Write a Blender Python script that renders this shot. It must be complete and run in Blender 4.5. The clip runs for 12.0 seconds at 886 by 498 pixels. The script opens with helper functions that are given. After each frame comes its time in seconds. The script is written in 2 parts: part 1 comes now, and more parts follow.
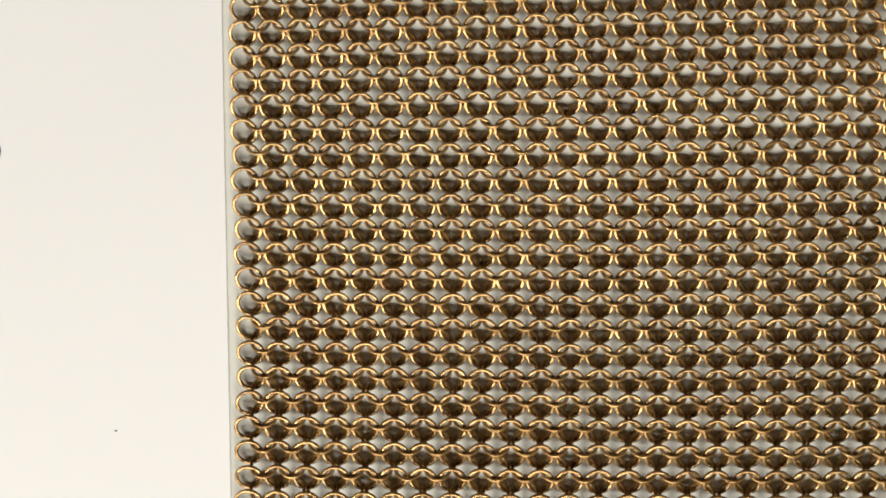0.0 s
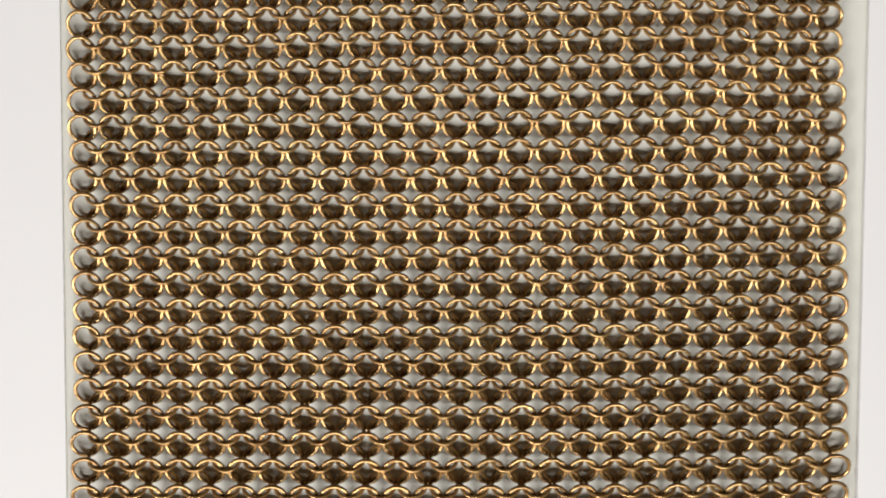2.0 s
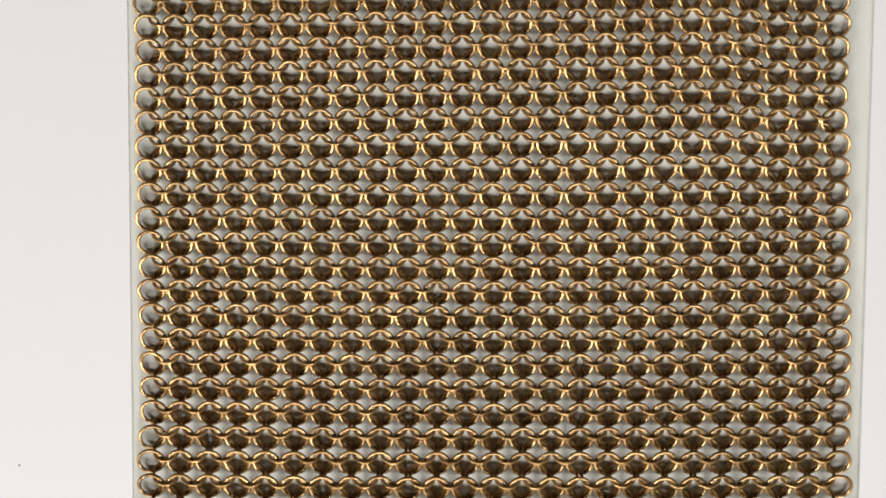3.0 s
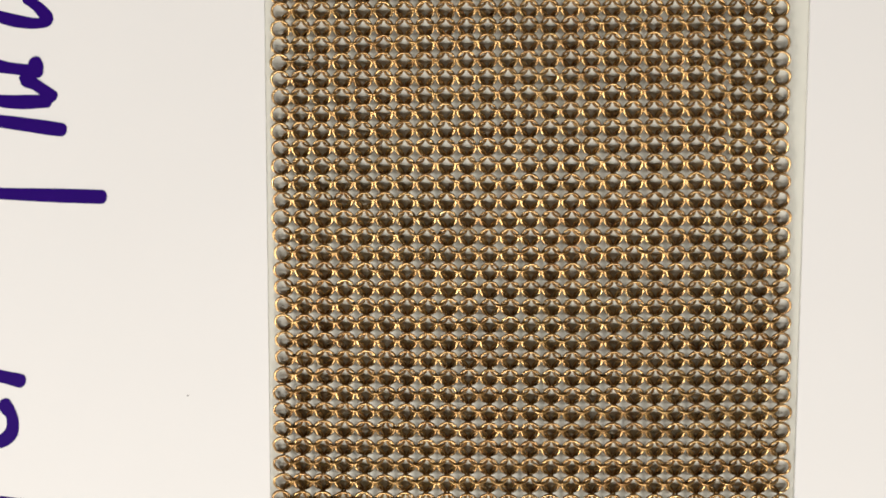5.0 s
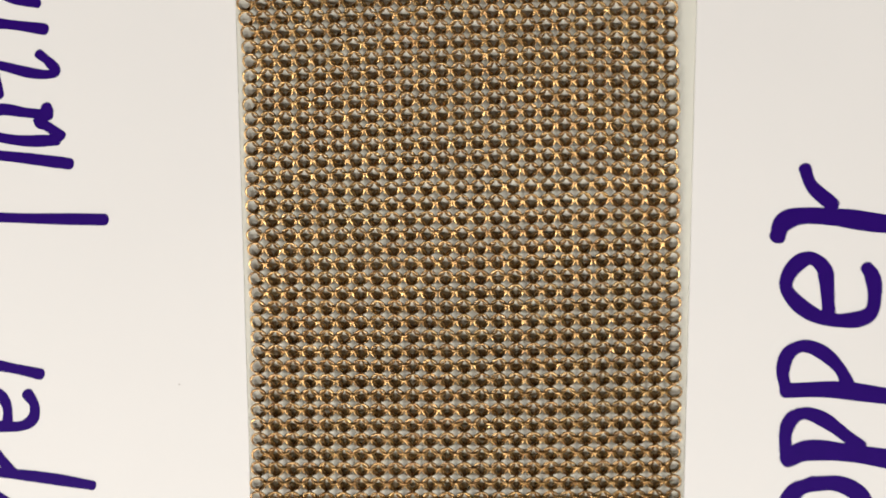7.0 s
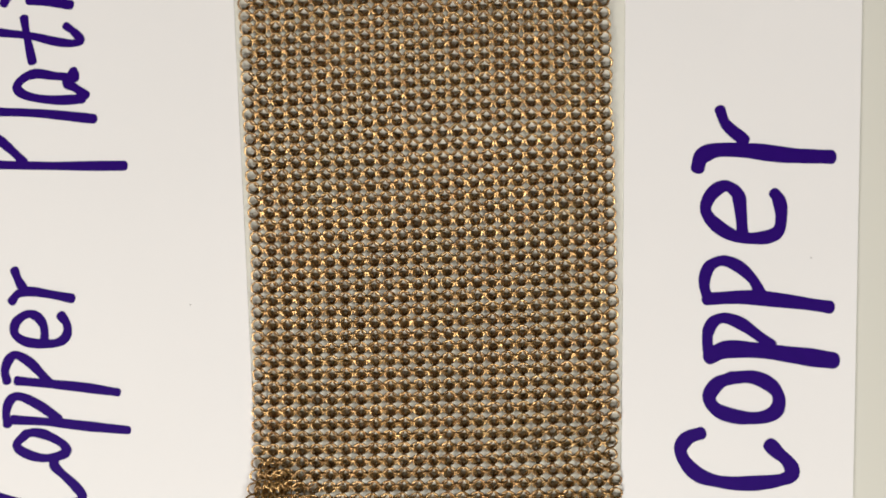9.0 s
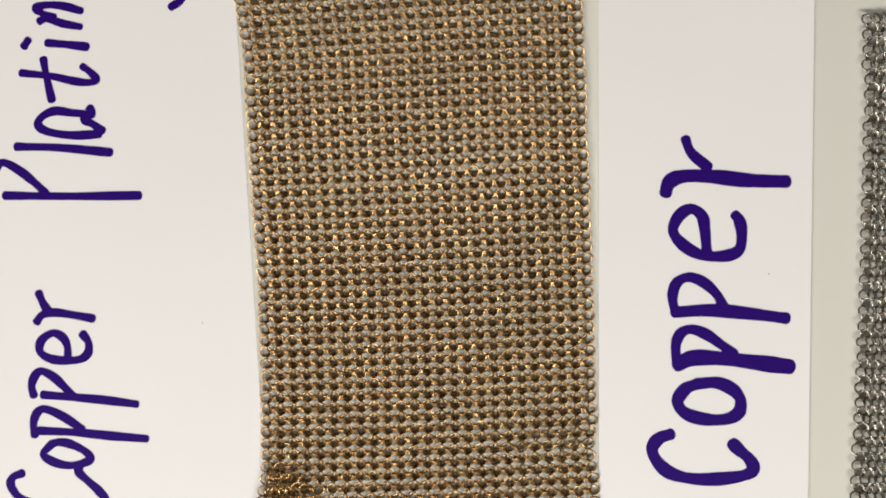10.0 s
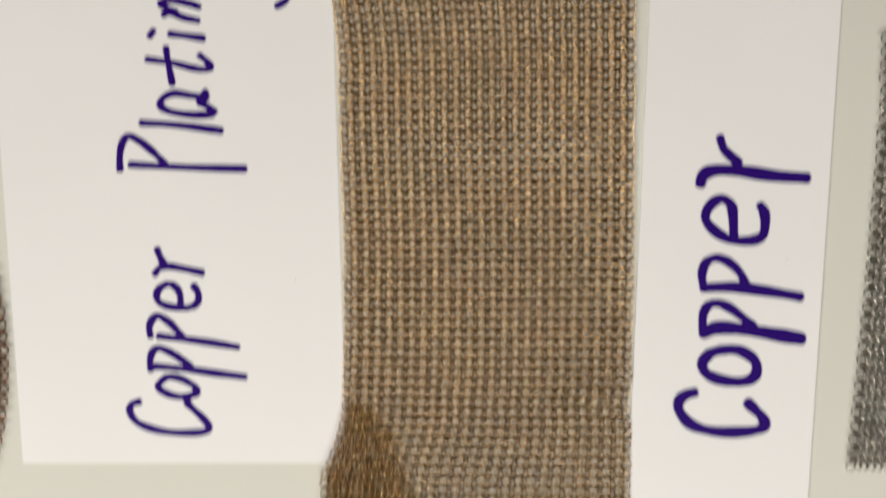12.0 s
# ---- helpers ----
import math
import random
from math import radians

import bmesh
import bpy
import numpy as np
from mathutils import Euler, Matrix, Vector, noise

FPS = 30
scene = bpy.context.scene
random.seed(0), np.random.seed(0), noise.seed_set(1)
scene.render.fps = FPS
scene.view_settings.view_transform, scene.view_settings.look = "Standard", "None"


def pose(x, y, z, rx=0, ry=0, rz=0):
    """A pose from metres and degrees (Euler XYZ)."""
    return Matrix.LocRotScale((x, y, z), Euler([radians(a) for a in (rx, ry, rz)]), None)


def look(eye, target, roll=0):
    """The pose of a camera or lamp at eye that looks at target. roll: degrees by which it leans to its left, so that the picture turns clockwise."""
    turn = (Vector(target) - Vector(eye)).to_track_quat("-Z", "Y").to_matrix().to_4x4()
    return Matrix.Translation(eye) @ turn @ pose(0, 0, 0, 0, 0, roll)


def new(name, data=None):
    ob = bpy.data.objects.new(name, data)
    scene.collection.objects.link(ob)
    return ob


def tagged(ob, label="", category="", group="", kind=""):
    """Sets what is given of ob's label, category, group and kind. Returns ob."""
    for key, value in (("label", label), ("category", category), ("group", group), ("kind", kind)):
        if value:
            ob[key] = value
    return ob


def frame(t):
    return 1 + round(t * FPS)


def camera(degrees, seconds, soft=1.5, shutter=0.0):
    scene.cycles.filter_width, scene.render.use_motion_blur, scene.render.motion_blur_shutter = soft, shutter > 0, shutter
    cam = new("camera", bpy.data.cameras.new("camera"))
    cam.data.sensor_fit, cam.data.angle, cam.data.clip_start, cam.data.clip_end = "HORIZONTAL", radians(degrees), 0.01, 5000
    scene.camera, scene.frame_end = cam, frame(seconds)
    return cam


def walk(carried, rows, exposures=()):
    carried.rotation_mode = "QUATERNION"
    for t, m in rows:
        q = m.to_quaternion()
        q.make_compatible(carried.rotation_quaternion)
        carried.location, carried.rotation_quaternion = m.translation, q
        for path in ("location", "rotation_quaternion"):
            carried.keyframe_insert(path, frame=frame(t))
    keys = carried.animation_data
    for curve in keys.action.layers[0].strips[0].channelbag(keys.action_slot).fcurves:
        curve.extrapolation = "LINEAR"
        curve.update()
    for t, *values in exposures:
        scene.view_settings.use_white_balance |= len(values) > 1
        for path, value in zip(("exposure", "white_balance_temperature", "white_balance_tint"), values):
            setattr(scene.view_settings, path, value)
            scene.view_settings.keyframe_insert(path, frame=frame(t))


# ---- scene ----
cam = camera(42.0, 12.0, soft=1.9, shutter=0.45)
# seconds, eye in metres over the table top (z = 0), turn in degrees
PATH = [
    (0, -0.01435, -0.00367, 0.16711, 1.039, 2.176, 0.481),
    (0.5, -0.01162, -0.00877, 0.16004, 2.006, 1.645, 0.634),
    (0.8, -0.00807, -0.00736, 0.15735, 1.503, 1.745, 0.707),
    (1, -0.00818, -0.00642, 0.15556, 1.168, 1.812, 0.756),
    (1.1, -0.00856, -0.00621, 0.15613, 1.355, 1.489, 0.642),
    (1.2, -0.01062, -0.00600, 0.15670, 1.541, 1.167, 0.528),
    (1.3, -0.01329, -0.00578, 0.15727, 1.728, 0.844, 0.414),
    (1.4, -0.01351, -0.00557, 0.15784, 1.914, 0.522, 0.300),
    (1.5, -0.01020, -0.00536, 0.15841, 2.101, 0.199, 0.186),
    (1.6, -0.00263, -0.00561, 0.15826, 2.149, 0.182, 0.181),
    (1.7, 0.00260, -0.00587, 0.15811, 2.197, 0.165, 0.176),
    (1.8, 0.00466, -0.00612, 0.15795, 2.245, 0.147, 0.172),
    (1.9, 0.00334, -0.00638, 0.15780, 2.293, 0.130, 0.167),
    (2, -0.00014, -0.00663, 0.15765, 2.341, 0.113, 0.162),
    (2.5, -0.00260, -0.00745, 0.16587, 3.078, 0.694, 0.065),
    (3, -0.00520, -0.00155, 0.17184, 2.171, 0.214, 0.506),
    (5, -0.01132, -0.00835, 0.23667, 2.766, 1.177, 0.628),
    (5.5, -0.00853, -0.00251, 0.24453, 1.371, 1.074, -0.118),
    (6, -0.00163, -0.00131, 0.25921, 1.647, 1.388, -0.131),
    (6.5, -0.00048, 0.00067, 0.26633, 1.665, 1.292, -0.288),
    (7, 0.00587, -0.00210, 0.28245, 1.512, 1.864, -0.255),
    (9, 0.01707, -0.02444, 0.33001, 1.892, 2.160, -1.308),
    (9.5, 0.01110, -0.02079, 0.34671, 1.515, 0.983, -1.711),
    (10, 0.01462, -0.01335, 0.36070, 0.961, 1.099, -1.994),
    (10.5, 0.01462, -0.00929, 0.36636, 0.437, 1.044, -1.825),
    (11, 0.01750, -0.01785, 0.40131, 2.059, 2.266, -0.190),
    (11.5, 0.01358, -0.01976, 0.40976, 1.347, 2.564, 0.926),
    (11.6, 0.01226, -0.01637, 0.40778, 0.336, 2.876, 1.364),
    (11.7, 0.01093, -0.01299, 0.41508, -0.303, 3.529, 1.068),
    (11.8, 0.00961, -0.00960, 0.41385, -0.918, 3.548, 0.571),
    (11.9, 0.00828, -0.00622, 0.41278, -1.822, 3.071, -0.085),
    (11.967, 0.00696, -0.00363, 0.41825, -2.140, 2.928, 0.193),
    (12, 0.00696, -0.00283, 0.41825, -1.767, 2.928, 0.193),
]
# seconds, stops, kelvin, tint: the phone's slow hunting for exposure and white balance
EXPOSURE = [
    (0.0, 0.02, 6520, 8.3), (0.5, -0.17, 6700, 6.5), (1.0, -0.08, 6450, 10), (1.5, -0.02, 6350, 10), (2.0, -0.03, 6200, 11), (3.0, -0.06, 6150, 10.5),
    (5.0, -0.02, 6500, 10), (7.0, -0.04, 6500, 10), (9.0, -0.12, 6450, 10), (10.5, -0.13, 6450, 10), (11.5, -0.13, 6450, 10.5), (12.0, -0.23, 6500, 9.5),
]
walk(cam, [(t, pose(x, y, z, rx, ry, rz)) for t, x, y, z, rx, ry, rz in PATH], EXPOSURE)

# ---- light: one wide ceiling panel, unseen, added as the main light ----
world = bpy.data.worlds.new("world")
scene.world = world
world.use_nodes = True
wn = world.node_tree.nodes
wl = world.node_tree.links
sky = wn.new("ShaderNodeTexSky")
sky.sky_type = 'NISHITA'
sky.sun_disc = False
sky.sun_elevation = radians(40)
sky.sun_rotation = radians(200)
wl.new(sky.outputs[0], wn["Background"].inputs[0])
wn["Background"].inputs[1].default_value = 0.1


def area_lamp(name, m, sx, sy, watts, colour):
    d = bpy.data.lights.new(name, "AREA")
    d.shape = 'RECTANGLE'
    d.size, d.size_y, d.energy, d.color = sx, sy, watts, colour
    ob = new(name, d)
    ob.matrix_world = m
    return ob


# no lamp in view: placed and sized until the rings' shading fits
area_lamp("added_panel_light", look((-0.75, -2.05, 1.70), (-0.75, -2.05, 0)), 3.2, 1.1, 228, (1.0, 0.955, 0.90))


# ---- materials ----
def nodes_of(name, rough, metal=0.0):
    m = bpy.data.materials.new(name)
    m.use_nodes = True
    nt = m.node_tree
    n = nt.nodes["Principled BSDF"]
    n.inputs["Roughness"].default_value = rough
    n.inputs["Metallic"].default_value = metal
    return m, nt, n


def noise_node(nt, scale, detail=4.0):
    tc = nt.nodes.new("ShaderNodeTexCoord")
    n = nt.nodes.new("ShaderNodeTexNoise")
    n.inputs["Scale"].default_value = scale
    n.inputs["Detail"].default_value = detail
    nt.links.new(tc.outputs["Object"], n.inputs["Vector"])
    return n


def mix_colour(nt, fac, a, b):
    x = nt.nodes.new("ShaderNodeMix")
    x.data_type = 'RGBA'
    nt.links.new(fac, x.inputs[0])
    for sock, c in ((x.inputs[6], a), (x.inputs[7], b)):
        if isinstance(c, tuple):
            sock.default_value = (*c, 1)
        else:
            nt.links.new(c, sock)
    return x.outputs[2]


def bump(nt, n, height, strength, distance):
    bnode = nt.nodes.new("ShaderNodeBump")
    bnode.inputs["Strength"].default_value = strength
    bnode.inputs["Distance"].default_value = distance
    nt.links.new(height, bnode.inputs["Height"])
    nt.links.new(bnode.outputs[0], n.inputs["Normal"])


def surface(name, a, b, rough, scale, fine, relief):
    """A matt or glossy surface with broad clouding and fine grain."""
    m, nt, n = nodes_of(name, rough)
    broad, grain = noise_node(nt, scale), noise_node(nt, fine, 6.0)
    c = mix_colour(nt, broad.outputs["Fac"], a, b)
    nt.links.new(c, n.inputs["Base Color"])
    bump(nt, n, grain.outputs["Fac"], 0.35, relief)
    return m


def metal(name, light, dark, rough, share):
    """Drawn wire: tone differs from ring to ring, thin tarnish in patches."""
    m, nt, n = nodes_of(name, rough, share)
    geo = nt.nodes.new("ShaderNodeNewGeometry")
    info = nt.nodes.new("ShaderNodeObjectInfo")
    add = nt.nodes.new("ShaderNodeMath")
    add.operation = 'ADD'
    nt.links.new(geo.outputs["Random Per Island"], add.inputs[0])
    nt.links.new(info.outputs["Random"], add.inputs[1])
    wrap = nt.nodes.new("ShaderNodeMath")
    wrap.operation = 'FRACT'
    nt.links.new(add.outputs[0], wrap.inputs[0])
    spots = noise_node(nt, 900.0)
    both = nt.nodes.new("ShaderNodeMath")
    both.operation = 'MULTIPLY_ADD'
    nt.links.new(wrap.outputs[0], both.inputs[0])
    both.inputs[1].default_value = 0.45
    nt.links.new(spots.outputs["Fac"], both.inputs[2])
    ramp = nt.nodes.new("ShaderNodeMapRange")
    ramp.inputs["From Min"].default_value, ramp.inputs["From Max"].default_value = 0.3, 1.0
    nt.links.new(both.outputs[0], ramp.inputs["Value"])
    # broad patches of redder and duller plating along the mesh
    patch = nt.nodes.new("ShaderNodeTexNoise")
    patch.inputs["Scale"].default_value = 38.0
    nt.links.new(geo.outputs["Position"], patch.inputs["Vector"])
    spread = nt.nodes.new("ShaderNodeMapRange")
    spread.inputs["From Min"].default_value, spread.inputs["From Max"].default_value = 0.35, 0.65
    nt.links.new(patch.outputs["Fac"], spread.inputs["Value"])
    tone = mix_colour(nt, ramp.outputs[0], light, dark)
    duller = mix_colour(nt, ramp.outputs[0], tuple(v * k for v, k in zip(light, (0.88, 0.92, 0.95))), tuple(v * k for v, k in zip(dark, (0.88, 0.92, 0.95))))
    nt.links.new(mix_colour(nt, spread.outputs[0], tone, duller), n.inputs["Base Color"])
    rr = nt.nodes.new("ShaderNodeMapRange")
    rr.inputs["To Min"].default_value, rr.inputs["To Max"].default_value = rough - 0.06, rough + 0.12
    nt.links.new(spots.outputs["Fac"], rr.inputs["Value"])
    nt.links.new(rr.outputs[0], n.inputs["Roughness"])
    return m


PAPER = surface("paper", (0.795, 0.80, 0.79), (0.75, 0.755, 0.745), 0.6, 14.0, 2500.0, 0.00004)
TABLE = surface("table_top_lacquer", (0.665, 0.67, 0.60), (0.63, 0.635, 0.57), 0.3, 9.0, 700.0, 0.00002)
COPPER = metal("copper_plated_wire", (0.50, 0.32, 0.118), (0.27, 0.144, 0.046), 0.14, 0.6)
COPPER.node_tree.nodes["Principled BSDF"].inputs["Specular IOR Level"].default_value = 0.5
BRONZE = metal("dark_copper_wire", (0.36, 0.17, 0.07), (0.20, 0.09, 0.04), 0.30, 0.8)
STEEL = metal("steel_wire", (0.47, 0.435, 0.37), (0.22, 0.20, 0.165), 0.2, 0.85)
INK = surface("marker_ink", (0.016, 0.0004, 0.125), (0.022, 0.0007, 0.15), 0.6, 300.0, 4000.0, 0.00002)
INK.node_tree.nodes["Principled BSDF"].inputs["Specular IOR Level"].default_value = 0.12
# unseen room: dark brown keeps reflections dark and warms the bounced light
BOUNCE_BROWN = surface("bounce_brown", (0.125, 0.072, 0.036), (0.11, 0.062, 0.03), 0.8, 2.0, 300.0, 0.0004)
DIRT = surface("dirt", (0.08, 0.07, 0.06), (0.06, 0.05, 0.045), 0.8, 300.0, 3000.0, 0.00002)
FRAME = surface("lamp_paint", (0.7, 0.7, 0.68), (0.65, 0.65, 0.63), 0.4, 5.0, 200.0, 0.0002)


# ---- mesh helpers ----
def mesh_of(name, bm, mat):
    me = bpy.data.meshes.new(name)
    bm.to_mesh(me)
    bm.free()
    me.materials.append(mat)
    return me


def part(name, bm, mat, parent, label=""):
    ob = new(name, mesh_of(name, bm, mat))
    ob.parent = parent
    return tagged(ob, label)


def slab(corners, z0, z1, bevel=0.0):
    bm = bmesh.new()
    lo = [bm.verts.new((x, y, z0)) for x, y in corners]
    hi = [bm.verts.new((x, y, z1)) for x, y in corners]
    n = len(corners)
    bm.faces.new(lo[::-1])
    bm.faces.new(hi)
    for i in range(n):
        bm.faces.new((lo[i], lo[(i + 1) % n], hi[(i + 1) % n], hi[i]))
    bmesh.ops.recalc_face_normals(bm, faces=bm.faces)
    if bevel:
        bmesh.ops.bevel(bm, geom=bm.edges[:], offset=bevel, segments=2, affect='EDGES')
    return bm


def box(x0, y0, z0, x1, y1, z1, bevel=0.0):
    return slab([(x0, y0), (x1, y0), (x1, y1), (x0, y1)], z0, z1, bevel)


# ---- the unseen room that closes the place, coloured to tint bounced light ----
def setting(name, bm, mat, label):
    ob = new(name, mesh_of(name, bm, mat))
    return tagged(ob, label, name.split("_")[0], kind="structure")


setting("floor", box(-2.5, -2.8, -0.85, 2.5, 2.0, -0.75), BOUNCE_BROWN, "plain unseen floor, brown to warm the bounced light")
setting("ceiling", box(-2.5, -2.8, 1.8, 2.5, 2.0, 1.9), BOUNCE_BROWN, "plain unseen ceiling, dark brown to keep reflections dark")
setting("wall_east", box(2.5, -2.8, -0.75, 2.6, 2.0, 1.8), BOUNCE_BROWN, "plain unseen wall, brown to warm the bounced light")
setting("wall_north", box(-2.6, 2.0, -0.75, 2.6, 2.1, 1.8), BOUNCE_BROWN, "plain unseen wall, brown to warm the bounced light")
setting("wall_south", box(-2.6, -2.9, -0.75, 2.6, -2.8, 1.8), BOUNCE_BROWN, "plain unseen wall, brown to warm the bounced light")
setting("wall_west", box(-2.6, -2.8, -0.75, -2.5, 2.0, 1.8), BOUNCE_BROWN, "plain unseen wall, brown to warm the bounced light")


def added_panel_light(x, y, sx, sy):
    """An added, unseen wide ceiling lamp: a shallow tray with a white diffuser, hung from the ceiling."""
    ob = tagged(new("added_ceiling_light"), "wide flat ceiling lamp with a white diffuser, added out of view", "lamp", "", "structure")
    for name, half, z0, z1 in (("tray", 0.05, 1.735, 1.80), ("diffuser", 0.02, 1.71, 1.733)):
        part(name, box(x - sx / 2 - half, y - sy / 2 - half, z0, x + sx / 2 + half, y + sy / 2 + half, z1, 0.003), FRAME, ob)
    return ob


added_panel_light(-0.75, -2.05, 3.2, 1.1)

table = tagged(new("table"), "table with a smooth pale greenish white lacquered top", "table")
part("tabletop", box(-0.8, -0.45, -0.03, 0.8, 0.45, 0, 0.003), TABLE, table)
for sx in (-0.74, 0.74):
    for sy in (-0.39, 0.39):
        part("leg", box(sx - 0.025, sy - 0.025, -0.75, sx + 0.025, sy + 0.025, -0.03, 0.002), TABLE, table)

# ---- paper cards with handwriting ----
def card(label, corners, thick):
    ob = tagged(new("paper_card"), label, "card")
    part("sheet", slab(corners, 0.00002, thick), PAPER, ob)
    ob["thickness"] = thick
    return ob


def smooth_line(points, step=5):
    p = [np.array(v, float) for v in points]
    p = [2 * p[0] - p[1]] + p + [2 * p[-1] - p[-2]]
    out = []
    for a, b, c, d in zip(p, p[1:], p[2:], p[3:]):
        for k in range(step):
            s = k / step
            out.append(0.5 * (2 * b + (c - a) * s + (2 * a - 5 * b + 4 * c - d) * s * s + (3 * b - a - 3 * c + d) * s ** 3))
    return out + [p[-2]]


pen = random.Random(11)


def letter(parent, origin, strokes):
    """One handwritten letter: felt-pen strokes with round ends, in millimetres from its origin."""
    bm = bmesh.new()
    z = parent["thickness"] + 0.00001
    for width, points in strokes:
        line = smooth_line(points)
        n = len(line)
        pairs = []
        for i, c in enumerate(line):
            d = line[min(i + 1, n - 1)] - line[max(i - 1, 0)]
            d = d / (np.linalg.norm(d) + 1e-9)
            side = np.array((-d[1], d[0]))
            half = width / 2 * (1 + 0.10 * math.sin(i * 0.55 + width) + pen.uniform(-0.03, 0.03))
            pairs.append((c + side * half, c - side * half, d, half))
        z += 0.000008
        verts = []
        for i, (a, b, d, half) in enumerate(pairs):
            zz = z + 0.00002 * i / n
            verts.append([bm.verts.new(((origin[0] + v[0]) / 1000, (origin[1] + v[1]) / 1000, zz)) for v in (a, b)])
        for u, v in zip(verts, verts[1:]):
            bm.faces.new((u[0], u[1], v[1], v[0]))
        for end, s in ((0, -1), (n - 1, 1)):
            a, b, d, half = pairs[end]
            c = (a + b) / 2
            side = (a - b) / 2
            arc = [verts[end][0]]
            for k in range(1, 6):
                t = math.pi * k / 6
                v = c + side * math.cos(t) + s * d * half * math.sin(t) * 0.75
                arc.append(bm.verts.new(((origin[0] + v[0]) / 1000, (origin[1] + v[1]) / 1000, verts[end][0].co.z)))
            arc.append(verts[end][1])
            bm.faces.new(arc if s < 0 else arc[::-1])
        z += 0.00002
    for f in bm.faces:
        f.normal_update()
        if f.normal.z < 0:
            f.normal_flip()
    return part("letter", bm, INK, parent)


card_a = card("white paper card with two handwritten words in blue marker", [(-0.1705, -0.0962), (-0.0495, -0.0943), (-0.0558, 0.112), (-0.184, 0.112)], 0.0002)
card_b = card("white paper card with one handwritten word in blue marker", [(0.0521, -0.125), (0.1160, -0.125), (0.1286, 0.112), (0.0607, 0.112)], 0.0009)
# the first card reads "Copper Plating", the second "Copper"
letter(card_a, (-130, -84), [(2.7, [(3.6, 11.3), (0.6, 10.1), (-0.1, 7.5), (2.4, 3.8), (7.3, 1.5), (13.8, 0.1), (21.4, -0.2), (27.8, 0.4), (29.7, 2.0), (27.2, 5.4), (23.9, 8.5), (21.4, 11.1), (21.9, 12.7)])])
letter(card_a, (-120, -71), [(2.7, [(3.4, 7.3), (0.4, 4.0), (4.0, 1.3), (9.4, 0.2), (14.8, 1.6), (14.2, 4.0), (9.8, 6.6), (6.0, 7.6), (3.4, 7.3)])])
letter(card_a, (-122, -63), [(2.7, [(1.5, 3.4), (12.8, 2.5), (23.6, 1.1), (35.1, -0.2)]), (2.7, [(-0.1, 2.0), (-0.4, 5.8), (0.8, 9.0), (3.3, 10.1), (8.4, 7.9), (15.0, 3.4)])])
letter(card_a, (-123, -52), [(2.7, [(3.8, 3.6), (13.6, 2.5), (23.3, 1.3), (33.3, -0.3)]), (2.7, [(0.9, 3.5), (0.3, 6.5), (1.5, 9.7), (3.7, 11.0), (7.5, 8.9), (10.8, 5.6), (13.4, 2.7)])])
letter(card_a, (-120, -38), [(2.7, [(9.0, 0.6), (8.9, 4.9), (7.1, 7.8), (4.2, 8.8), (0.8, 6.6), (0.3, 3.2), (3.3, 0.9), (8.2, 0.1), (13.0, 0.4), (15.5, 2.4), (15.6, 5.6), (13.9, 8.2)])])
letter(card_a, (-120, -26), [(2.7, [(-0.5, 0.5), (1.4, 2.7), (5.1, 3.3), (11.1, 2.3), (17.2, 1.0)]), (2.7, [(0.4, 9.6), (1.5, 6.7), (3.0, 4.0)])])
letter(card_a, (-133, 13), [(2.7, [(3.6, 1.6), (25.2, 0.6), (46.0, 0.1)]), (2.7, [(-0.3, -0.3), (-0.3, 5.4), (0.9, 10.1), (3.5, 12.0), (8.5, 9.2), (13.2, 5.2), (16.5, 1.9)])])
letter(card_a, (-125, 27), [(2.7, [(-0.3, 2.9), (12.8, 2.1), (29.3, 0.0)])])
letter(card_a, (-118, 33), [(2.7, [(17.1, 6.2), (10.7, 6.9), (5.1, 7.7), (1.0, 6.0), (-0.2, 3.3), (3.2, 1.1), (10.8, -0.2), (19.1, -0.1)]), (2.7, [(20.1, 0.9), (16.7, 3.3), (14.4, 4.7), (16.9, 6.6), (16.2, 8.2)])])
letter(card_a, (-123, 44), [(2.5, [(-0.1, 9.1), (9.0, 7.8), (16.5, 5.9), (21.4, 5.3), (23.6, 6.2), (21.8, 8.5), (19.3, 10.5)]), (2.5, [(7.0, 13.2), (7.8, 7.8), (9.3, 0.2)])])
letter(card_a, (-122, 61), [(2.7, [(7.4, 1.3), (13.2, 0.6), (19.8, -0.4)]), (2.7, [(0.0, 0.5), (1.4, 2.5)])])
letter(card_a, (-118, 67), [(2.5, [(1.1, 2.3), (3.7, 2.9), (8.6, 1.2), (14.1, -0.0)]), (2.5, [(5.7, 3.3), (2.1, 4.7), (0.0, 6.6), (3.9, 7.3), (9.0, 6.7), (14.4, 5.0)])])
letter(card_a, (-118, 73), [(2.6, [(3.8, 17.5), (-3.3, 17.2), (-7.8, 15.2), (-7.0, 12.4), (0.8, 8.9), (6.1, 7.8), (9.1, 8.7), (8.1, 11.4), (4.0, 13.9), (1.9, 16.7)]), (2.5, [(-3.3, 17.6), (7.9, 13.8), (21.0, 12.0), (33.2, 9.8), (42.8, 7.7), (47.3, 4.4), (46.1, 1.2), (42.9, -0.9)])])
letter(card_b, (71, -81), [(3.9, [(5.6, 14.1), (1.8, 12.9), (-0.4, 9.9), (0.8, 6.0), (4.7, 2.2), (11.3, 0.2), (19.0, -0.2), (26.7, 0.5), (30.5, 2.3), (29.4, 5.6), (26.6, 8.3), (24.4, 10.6)])])
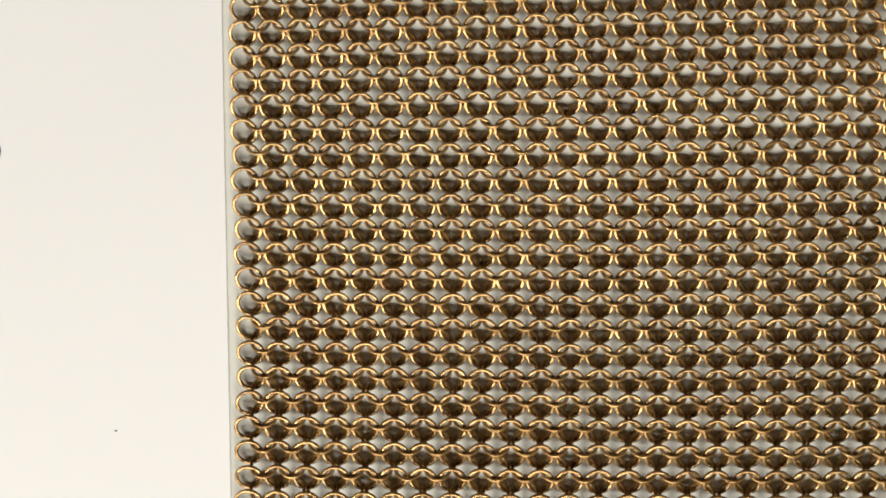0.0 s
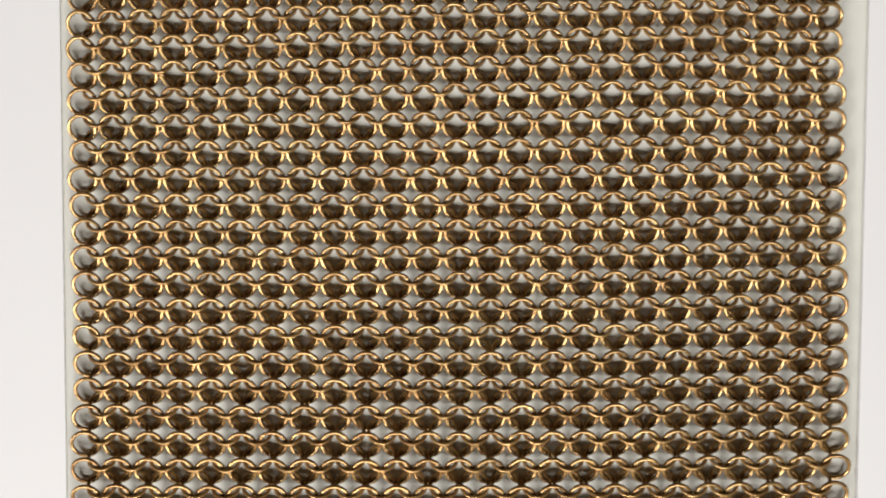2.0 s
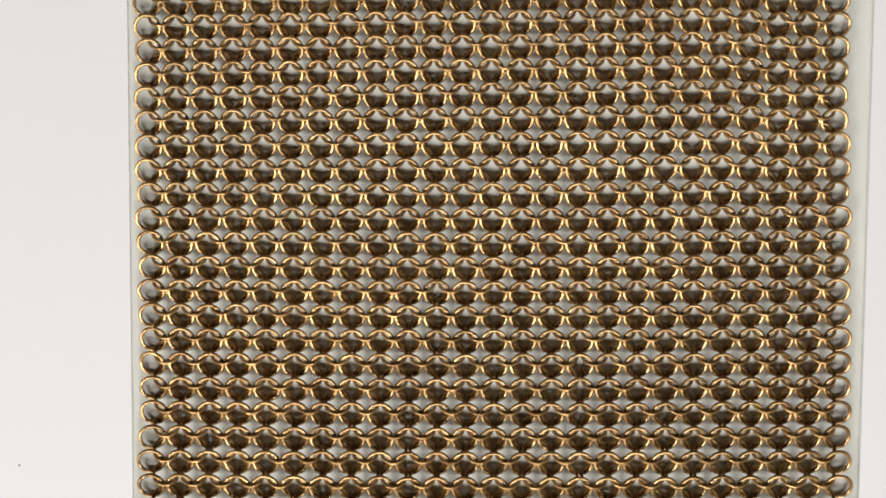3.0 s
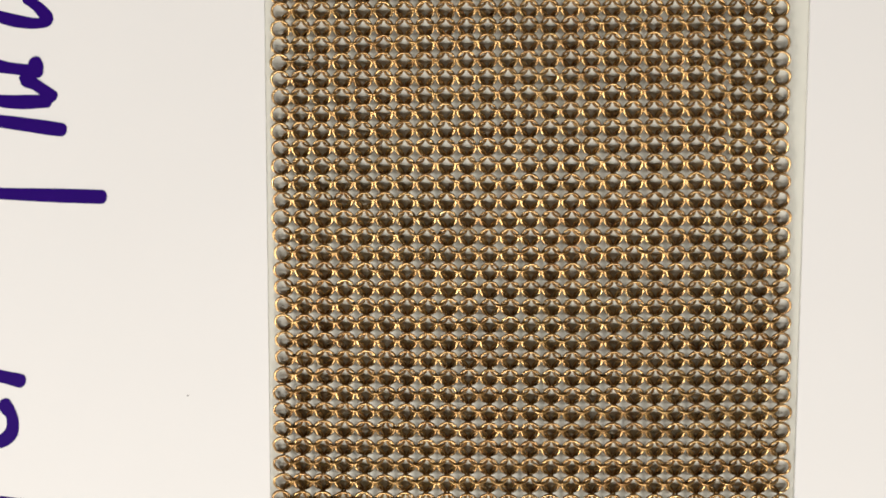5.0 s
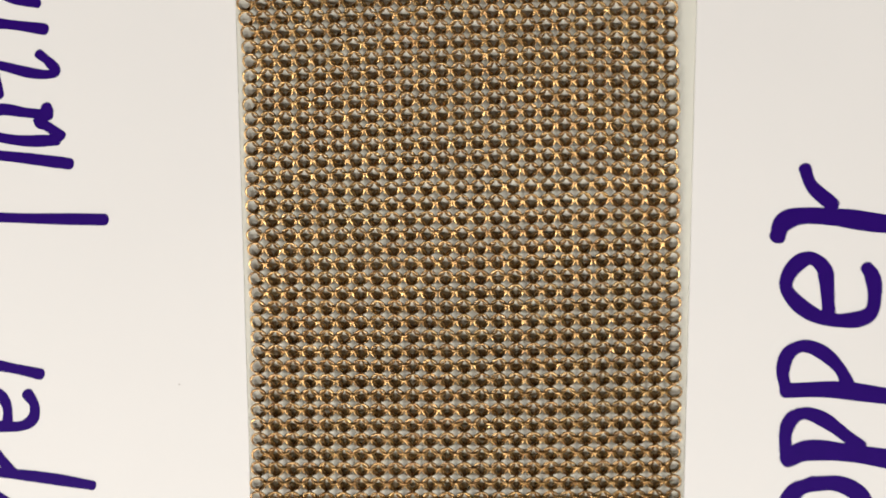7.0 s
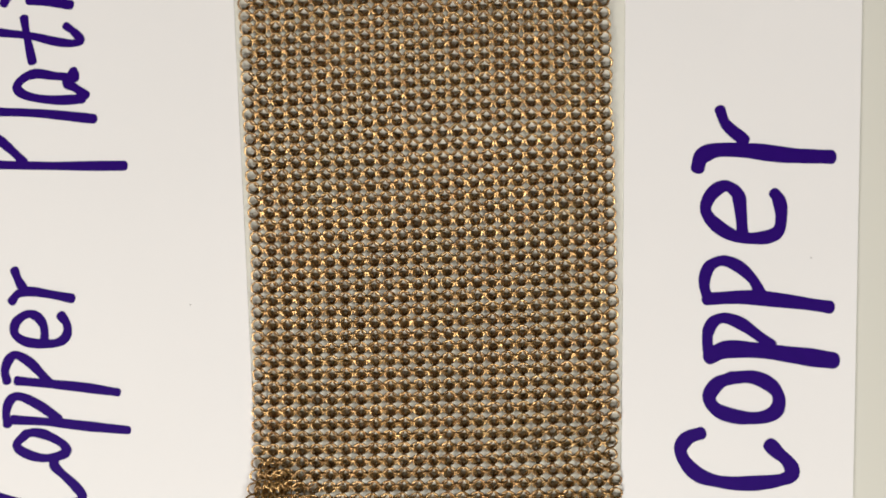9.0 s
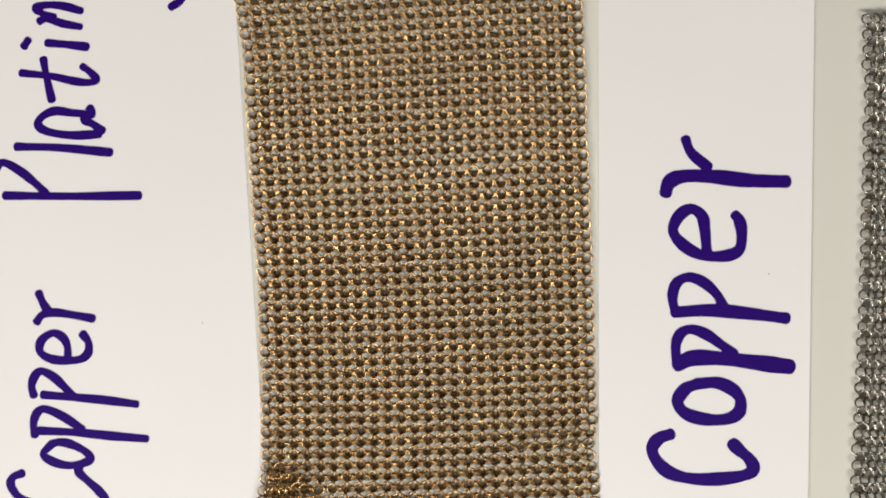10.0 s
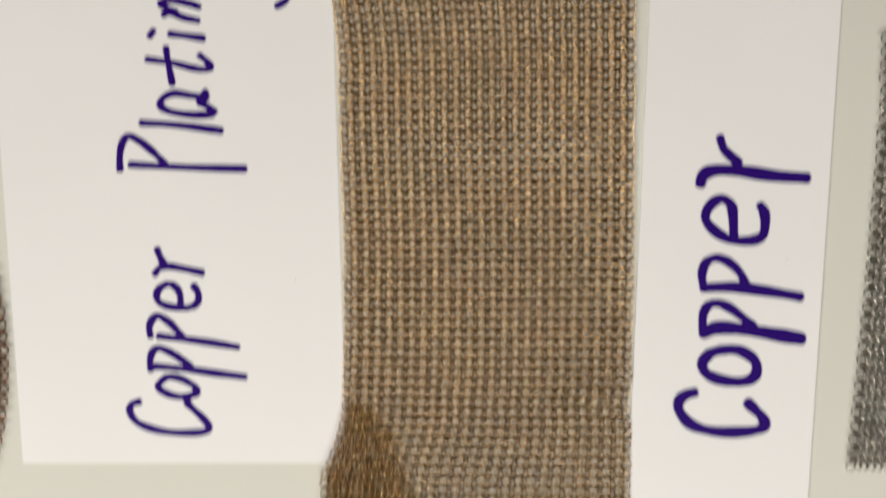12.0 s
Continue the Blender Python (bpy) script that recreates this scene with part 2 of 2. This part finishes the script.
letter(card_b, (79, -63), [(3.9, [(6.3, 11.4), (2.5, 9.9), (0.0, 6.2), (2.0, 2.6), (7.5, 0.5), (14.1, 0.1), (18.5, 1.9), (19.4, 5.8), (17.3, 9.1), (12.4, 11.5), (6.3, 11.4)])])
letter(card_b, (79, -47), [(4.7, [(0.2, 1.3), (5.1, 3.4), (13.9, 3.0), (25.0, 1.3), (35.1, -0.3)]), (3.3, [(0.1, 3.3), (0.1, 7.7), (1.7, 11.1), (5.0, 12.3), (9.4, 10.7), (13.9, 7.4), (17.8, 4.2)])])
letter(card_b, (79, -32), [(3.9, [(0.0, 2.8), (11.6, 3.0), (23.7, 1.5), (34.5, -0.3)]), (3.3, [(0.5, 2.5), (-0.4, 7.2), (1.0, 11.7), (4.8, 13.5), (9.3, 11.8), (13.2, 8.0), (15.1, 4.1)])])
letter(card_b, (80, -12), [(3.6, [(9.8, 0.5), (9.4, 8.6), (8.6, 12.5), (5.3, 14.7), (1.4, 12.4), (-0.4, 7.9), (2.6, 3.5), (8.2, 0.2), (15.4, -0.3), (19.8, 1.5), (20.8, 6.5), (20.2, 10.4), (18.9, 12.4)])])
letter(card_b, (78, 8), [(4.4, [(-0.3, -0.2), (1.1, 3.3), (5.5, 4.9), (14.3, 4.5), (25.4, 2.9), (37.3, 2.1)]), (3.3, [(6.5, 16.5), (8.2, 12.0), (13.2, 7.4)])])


def speck(parent, x, y):
    bm = bmesh.new()
    bmesh.ops.create_icosphere(bm, subdivisions=1, radius=0.00018, matrix=Matrix.Translation((x / 1000, y / 1000, parent["thickness"])) @ Matrix.Diagonal((1.3, 0.8, 0.3, 1)))
    return part("speck", bm, DIRT, parent, "tiny dark speck of dirt")


speck(card_b, 108.7, -18.3)
speck(card_a, -68.3, -27.6)

# ---- ring meshes ----
def ring_arrays(outer, wire, n, k):
    R, r = (outer - wire) / 2, wire / 2
    a = np.repeat(np.arange(n) * 2 * math.pi / n, k)
    b = np.tile(np.arange(k) * 2 * math.pi / k, n)
    v = np.stack([(R + r * np.cos(b)) * np.cos(a), (R + r * np.cos(b)) * np.sin(a), r * np.sin(b)], 1)
    i, j = np.repeat(np.arange(n), k), np.tile(np.arange(k), n)
    i2, j2 = (i + 1) % n, (j + 1) % k
    return v, np.stack([i * k + j, i2 * k + j, i2 * k + j2, i * k + j2], 1)


def ring_cloth(name, base, places, mat):
    """One mesh of many rings, each at its own place."""
    v, f = base
    vs = np.concatenate([v @ np.array(m.to_3x3()).T + np.array(m.translation) for m in places])
    fs = (f[None] + (np.arange(len(places)) * len(v))[:, None, None]).reshape(-1, 4)
    me = bpy.data.meshes.new(name)
    me.from_pydata(vs.tolist(), [], fs.tolist())
    me.polygons.foreach_set("use_smooth", np.ones(len(fs), bool))
    me.materials.append(mat)
    return me


def turned(x, y, z, rx, ry, rz):
    return Matrix.Translation((x, y, z)) @ Matrix.Rotation(rx, 4, 'X') @ Matrix.Rotation(ry, 4, 'Y') @ Matrix.Rotation(rz, 4, 'Z')


def step(a, b, v):
    t = min(1.0, max(0.0, (v - a) / (b - a)))
    return t * t * (3 - 2 * t)


# the copper strip: 25 rings across; rows lean by turns towards and away
COLS, LEAN = 25, radians(26)
ra = random.Random(3)


def strip_place(row, col):
    """Where the ring of a row (from the top, halves for the linking rows) and a column lies."""
    u = col / (COLS - 1)
    k = row - 16
    yl, yr = 5.45 - 3.565 * (k - 9), 6.5 - 3.59 * (k - 9)
    y = yl + (yr - yl) * u
    # a crease near one edge in the upper rows, a slight bow further down
    crease = step(-6, 0, k) * (1 - step(3, 9, k))
    tri = u / 0.85 if u < 0.85 else max(0.0, 1 - (u - 0.85) / 0.06)
    y += 0.75 * crease * tri + (0.15 - 0.5 * step(2, 7, k)) * math.sin(math.pi * u) * (1 - 0.6 * crease)
    xl = -50.4 + 2.0 * step(-2, 17, k) - 3.1 * step(-3, -13.5, k) - 1.0 * step(-8, -14, k)
    xr = 52.25 - 0.45 * step(8, 30, k)
    low = step(29.5, 40.0, k)
    xl += -0.6 * step(24, 30, k) - 8.5 * low ** 1.4
    xr += -1.0 * math.exp(-((k - 30.5) / 1.3) ** 2)
    x = xl + (xr - xl) * u
    return x, y, u, k


places = []
NROW = 62
for j in range(2 * NROW - 1):
    odd = j % 2
    for i in range(COLS - odd):
        x, y, u, k = strip_place(j / 2, i + 0.5 * odd)
        lean = -LEAN if odd else LEAN
        # the gathered corners: rings stand on edge and lie closer
        heap = step(28.5, 35, k) * (1 - step(-0.02 + 0.008 * (k - 29), 0.08 + 0.031 * (k - 29), u)) if k > 28.5 else 0.0
        heap = max(heap, 0.6 * (1 - step(-13.5, -9.0, k)) * (1 - step(0.02, 0.25, u)))
        heap *= ra.uniform(0.65, 1.0)
        slack = math.exp(-((k - 30.2) / 1.2) ** 2) * step(0.72, 0.85, u)
        rough = 0.022 + 0.10 * heap + 0.14 * slack
        rx = lean * (1 - 0.4 * heap) + ra.gauss(0, rough)
        ry = ra.gauss(0, rough) + 0.75 * heap
        z = 1.2 + 0.6 * heap + 0.25 * slack
        x += ra.gauss(0, 0.04 + 0.15 * heap)
        y += ra.gauss(0, 0.04 + 0.15 * heap + 0.1 * slack)
        if heap > 0.3:
            # folded close there, further rings fill the gaps
            places.append(turned((x + 2.1 + ra.gauss(0, 0.2)) / 1000, (y + ra.gauss(0, 0.4)) / 1000, (z + ra.uniform(0, 0.5) * heap) / 1000,
                                 lean * 0.7 + ra.gauss(0, 0.14), 0.8 * heap + ra.gauss(0, 0.14), ra.uniform(0, 6.28)))
        if not odd and i in (0, COLS - 1):
            x += ra.gauss(0, 0.12)
            ry += ra.gauss(0, 0.08)
        places.append(turned(x / 1000, y / 1000, z / 1000, rx, ry, ra.uniform(0, 6.28)))

BASE = ring_arrays(0.00420, 0.00056, 24, 8)
strip = tagged(new("chainmail_strip"), "copper-plated chainmail strip of linked round rings, one corner gathered", "metal mesh")
near = [m for m in places if abs(m.translation.y - 0.004) < 0.0108]
far = [m for m in places if abs(m.translation.y - 0.004) >= 0.0108]
cloth = new("ring_weave", ring_cloth("ring_weave", BASE, far, COPPER))
cloth.parent = strip
tagged(cloth, kind="stuff")
RING = ring_cloth("ring", BASE, [Matrix.Identity(4)], COPPER)


def cross_cloth(parent, edge, y0, y1, count, to_right, mat, seed, outer):
    """A mesh drawn together across, its rings stacked like fallen dominoes."""
    rb = random.Random(seed)
    got = []
    pitch, row = 2.4, 4.75
    way = 1 if to_right else -1
    for j in range(int((y1 - y0) / row * 2)):
        y = y1 - j * row / 2
        odd = j % 2
        for i in range(count):
            x = edge(y) + way * (i + 0.5 * odd) * pitch + rb.gauss(0, 0.1) - way * (0.9 * rb.random() if i == 0 and j < 7 else 0)
            # the rings overlap like scales; those of the free edge lie flatter
            lean, tilt = (0.45, -0.62) if odd else (-0.45, 0.62)
            if i == 0 and not odd:
                lean, tilt = -0.15, 0.2
            got.append(turned(x / 1000, (y + rb.gauss(0, 0.12)) / 1000, (1.65 + rb.gauss(0, 0.05)) / 1000,
                              rb.gauss(lean, 0.06), way * tilt + rb.gauss(0, 0.07), rb.uniform(0, 6.28)))
    base = ring_arrays(outer, 0.00058, 18, 7)
    got.sort(key=lambda m: abs(m.translation.x - edge(m.translation.y * 1000) / 1000) + 0.12 * abs(m.translation.y + 0.03))
    ob = new("ring_weave", ring_cloth("ring_weave", base, got[150:], mat))
    ob.parent = parent
    tagged(ob, kind="stuff")
    one = ring_cloth("ring", base, [Matrix.Identity(4)], mat)
    for m in got[:150]:
        ob = new("ring", one)
        ob.parent = parent
        ob.matrix_basis = m


steel = tagged(new("chainmail_strip"), "grey steel chainmail strip of small linked rings", "metal mesh")
cross_cloth(steel, lambda y: 142.6 - 11.0 * ((60 - y) / 155) ** 1.25, -96.0, 59.5, 12, True, STEEL, 5, 0.0039)
brown = tagged(new("chainmail_strip"), "dark reddish brown copper chainmail strip of small linked rings", "metal mesh")
cross_cloth(brown, lambda y: -176.6 - 4.5 * min(1.6, ((y + 60) / 36) ** 2), -104.0, 60.0, 10, False, BRONZE, 8, 0.0038)

# the single rings of the strip's middle
for m in near:
    ob = new("ring", RING)
    ob.parent = strip
    ob.matrix_basis = m
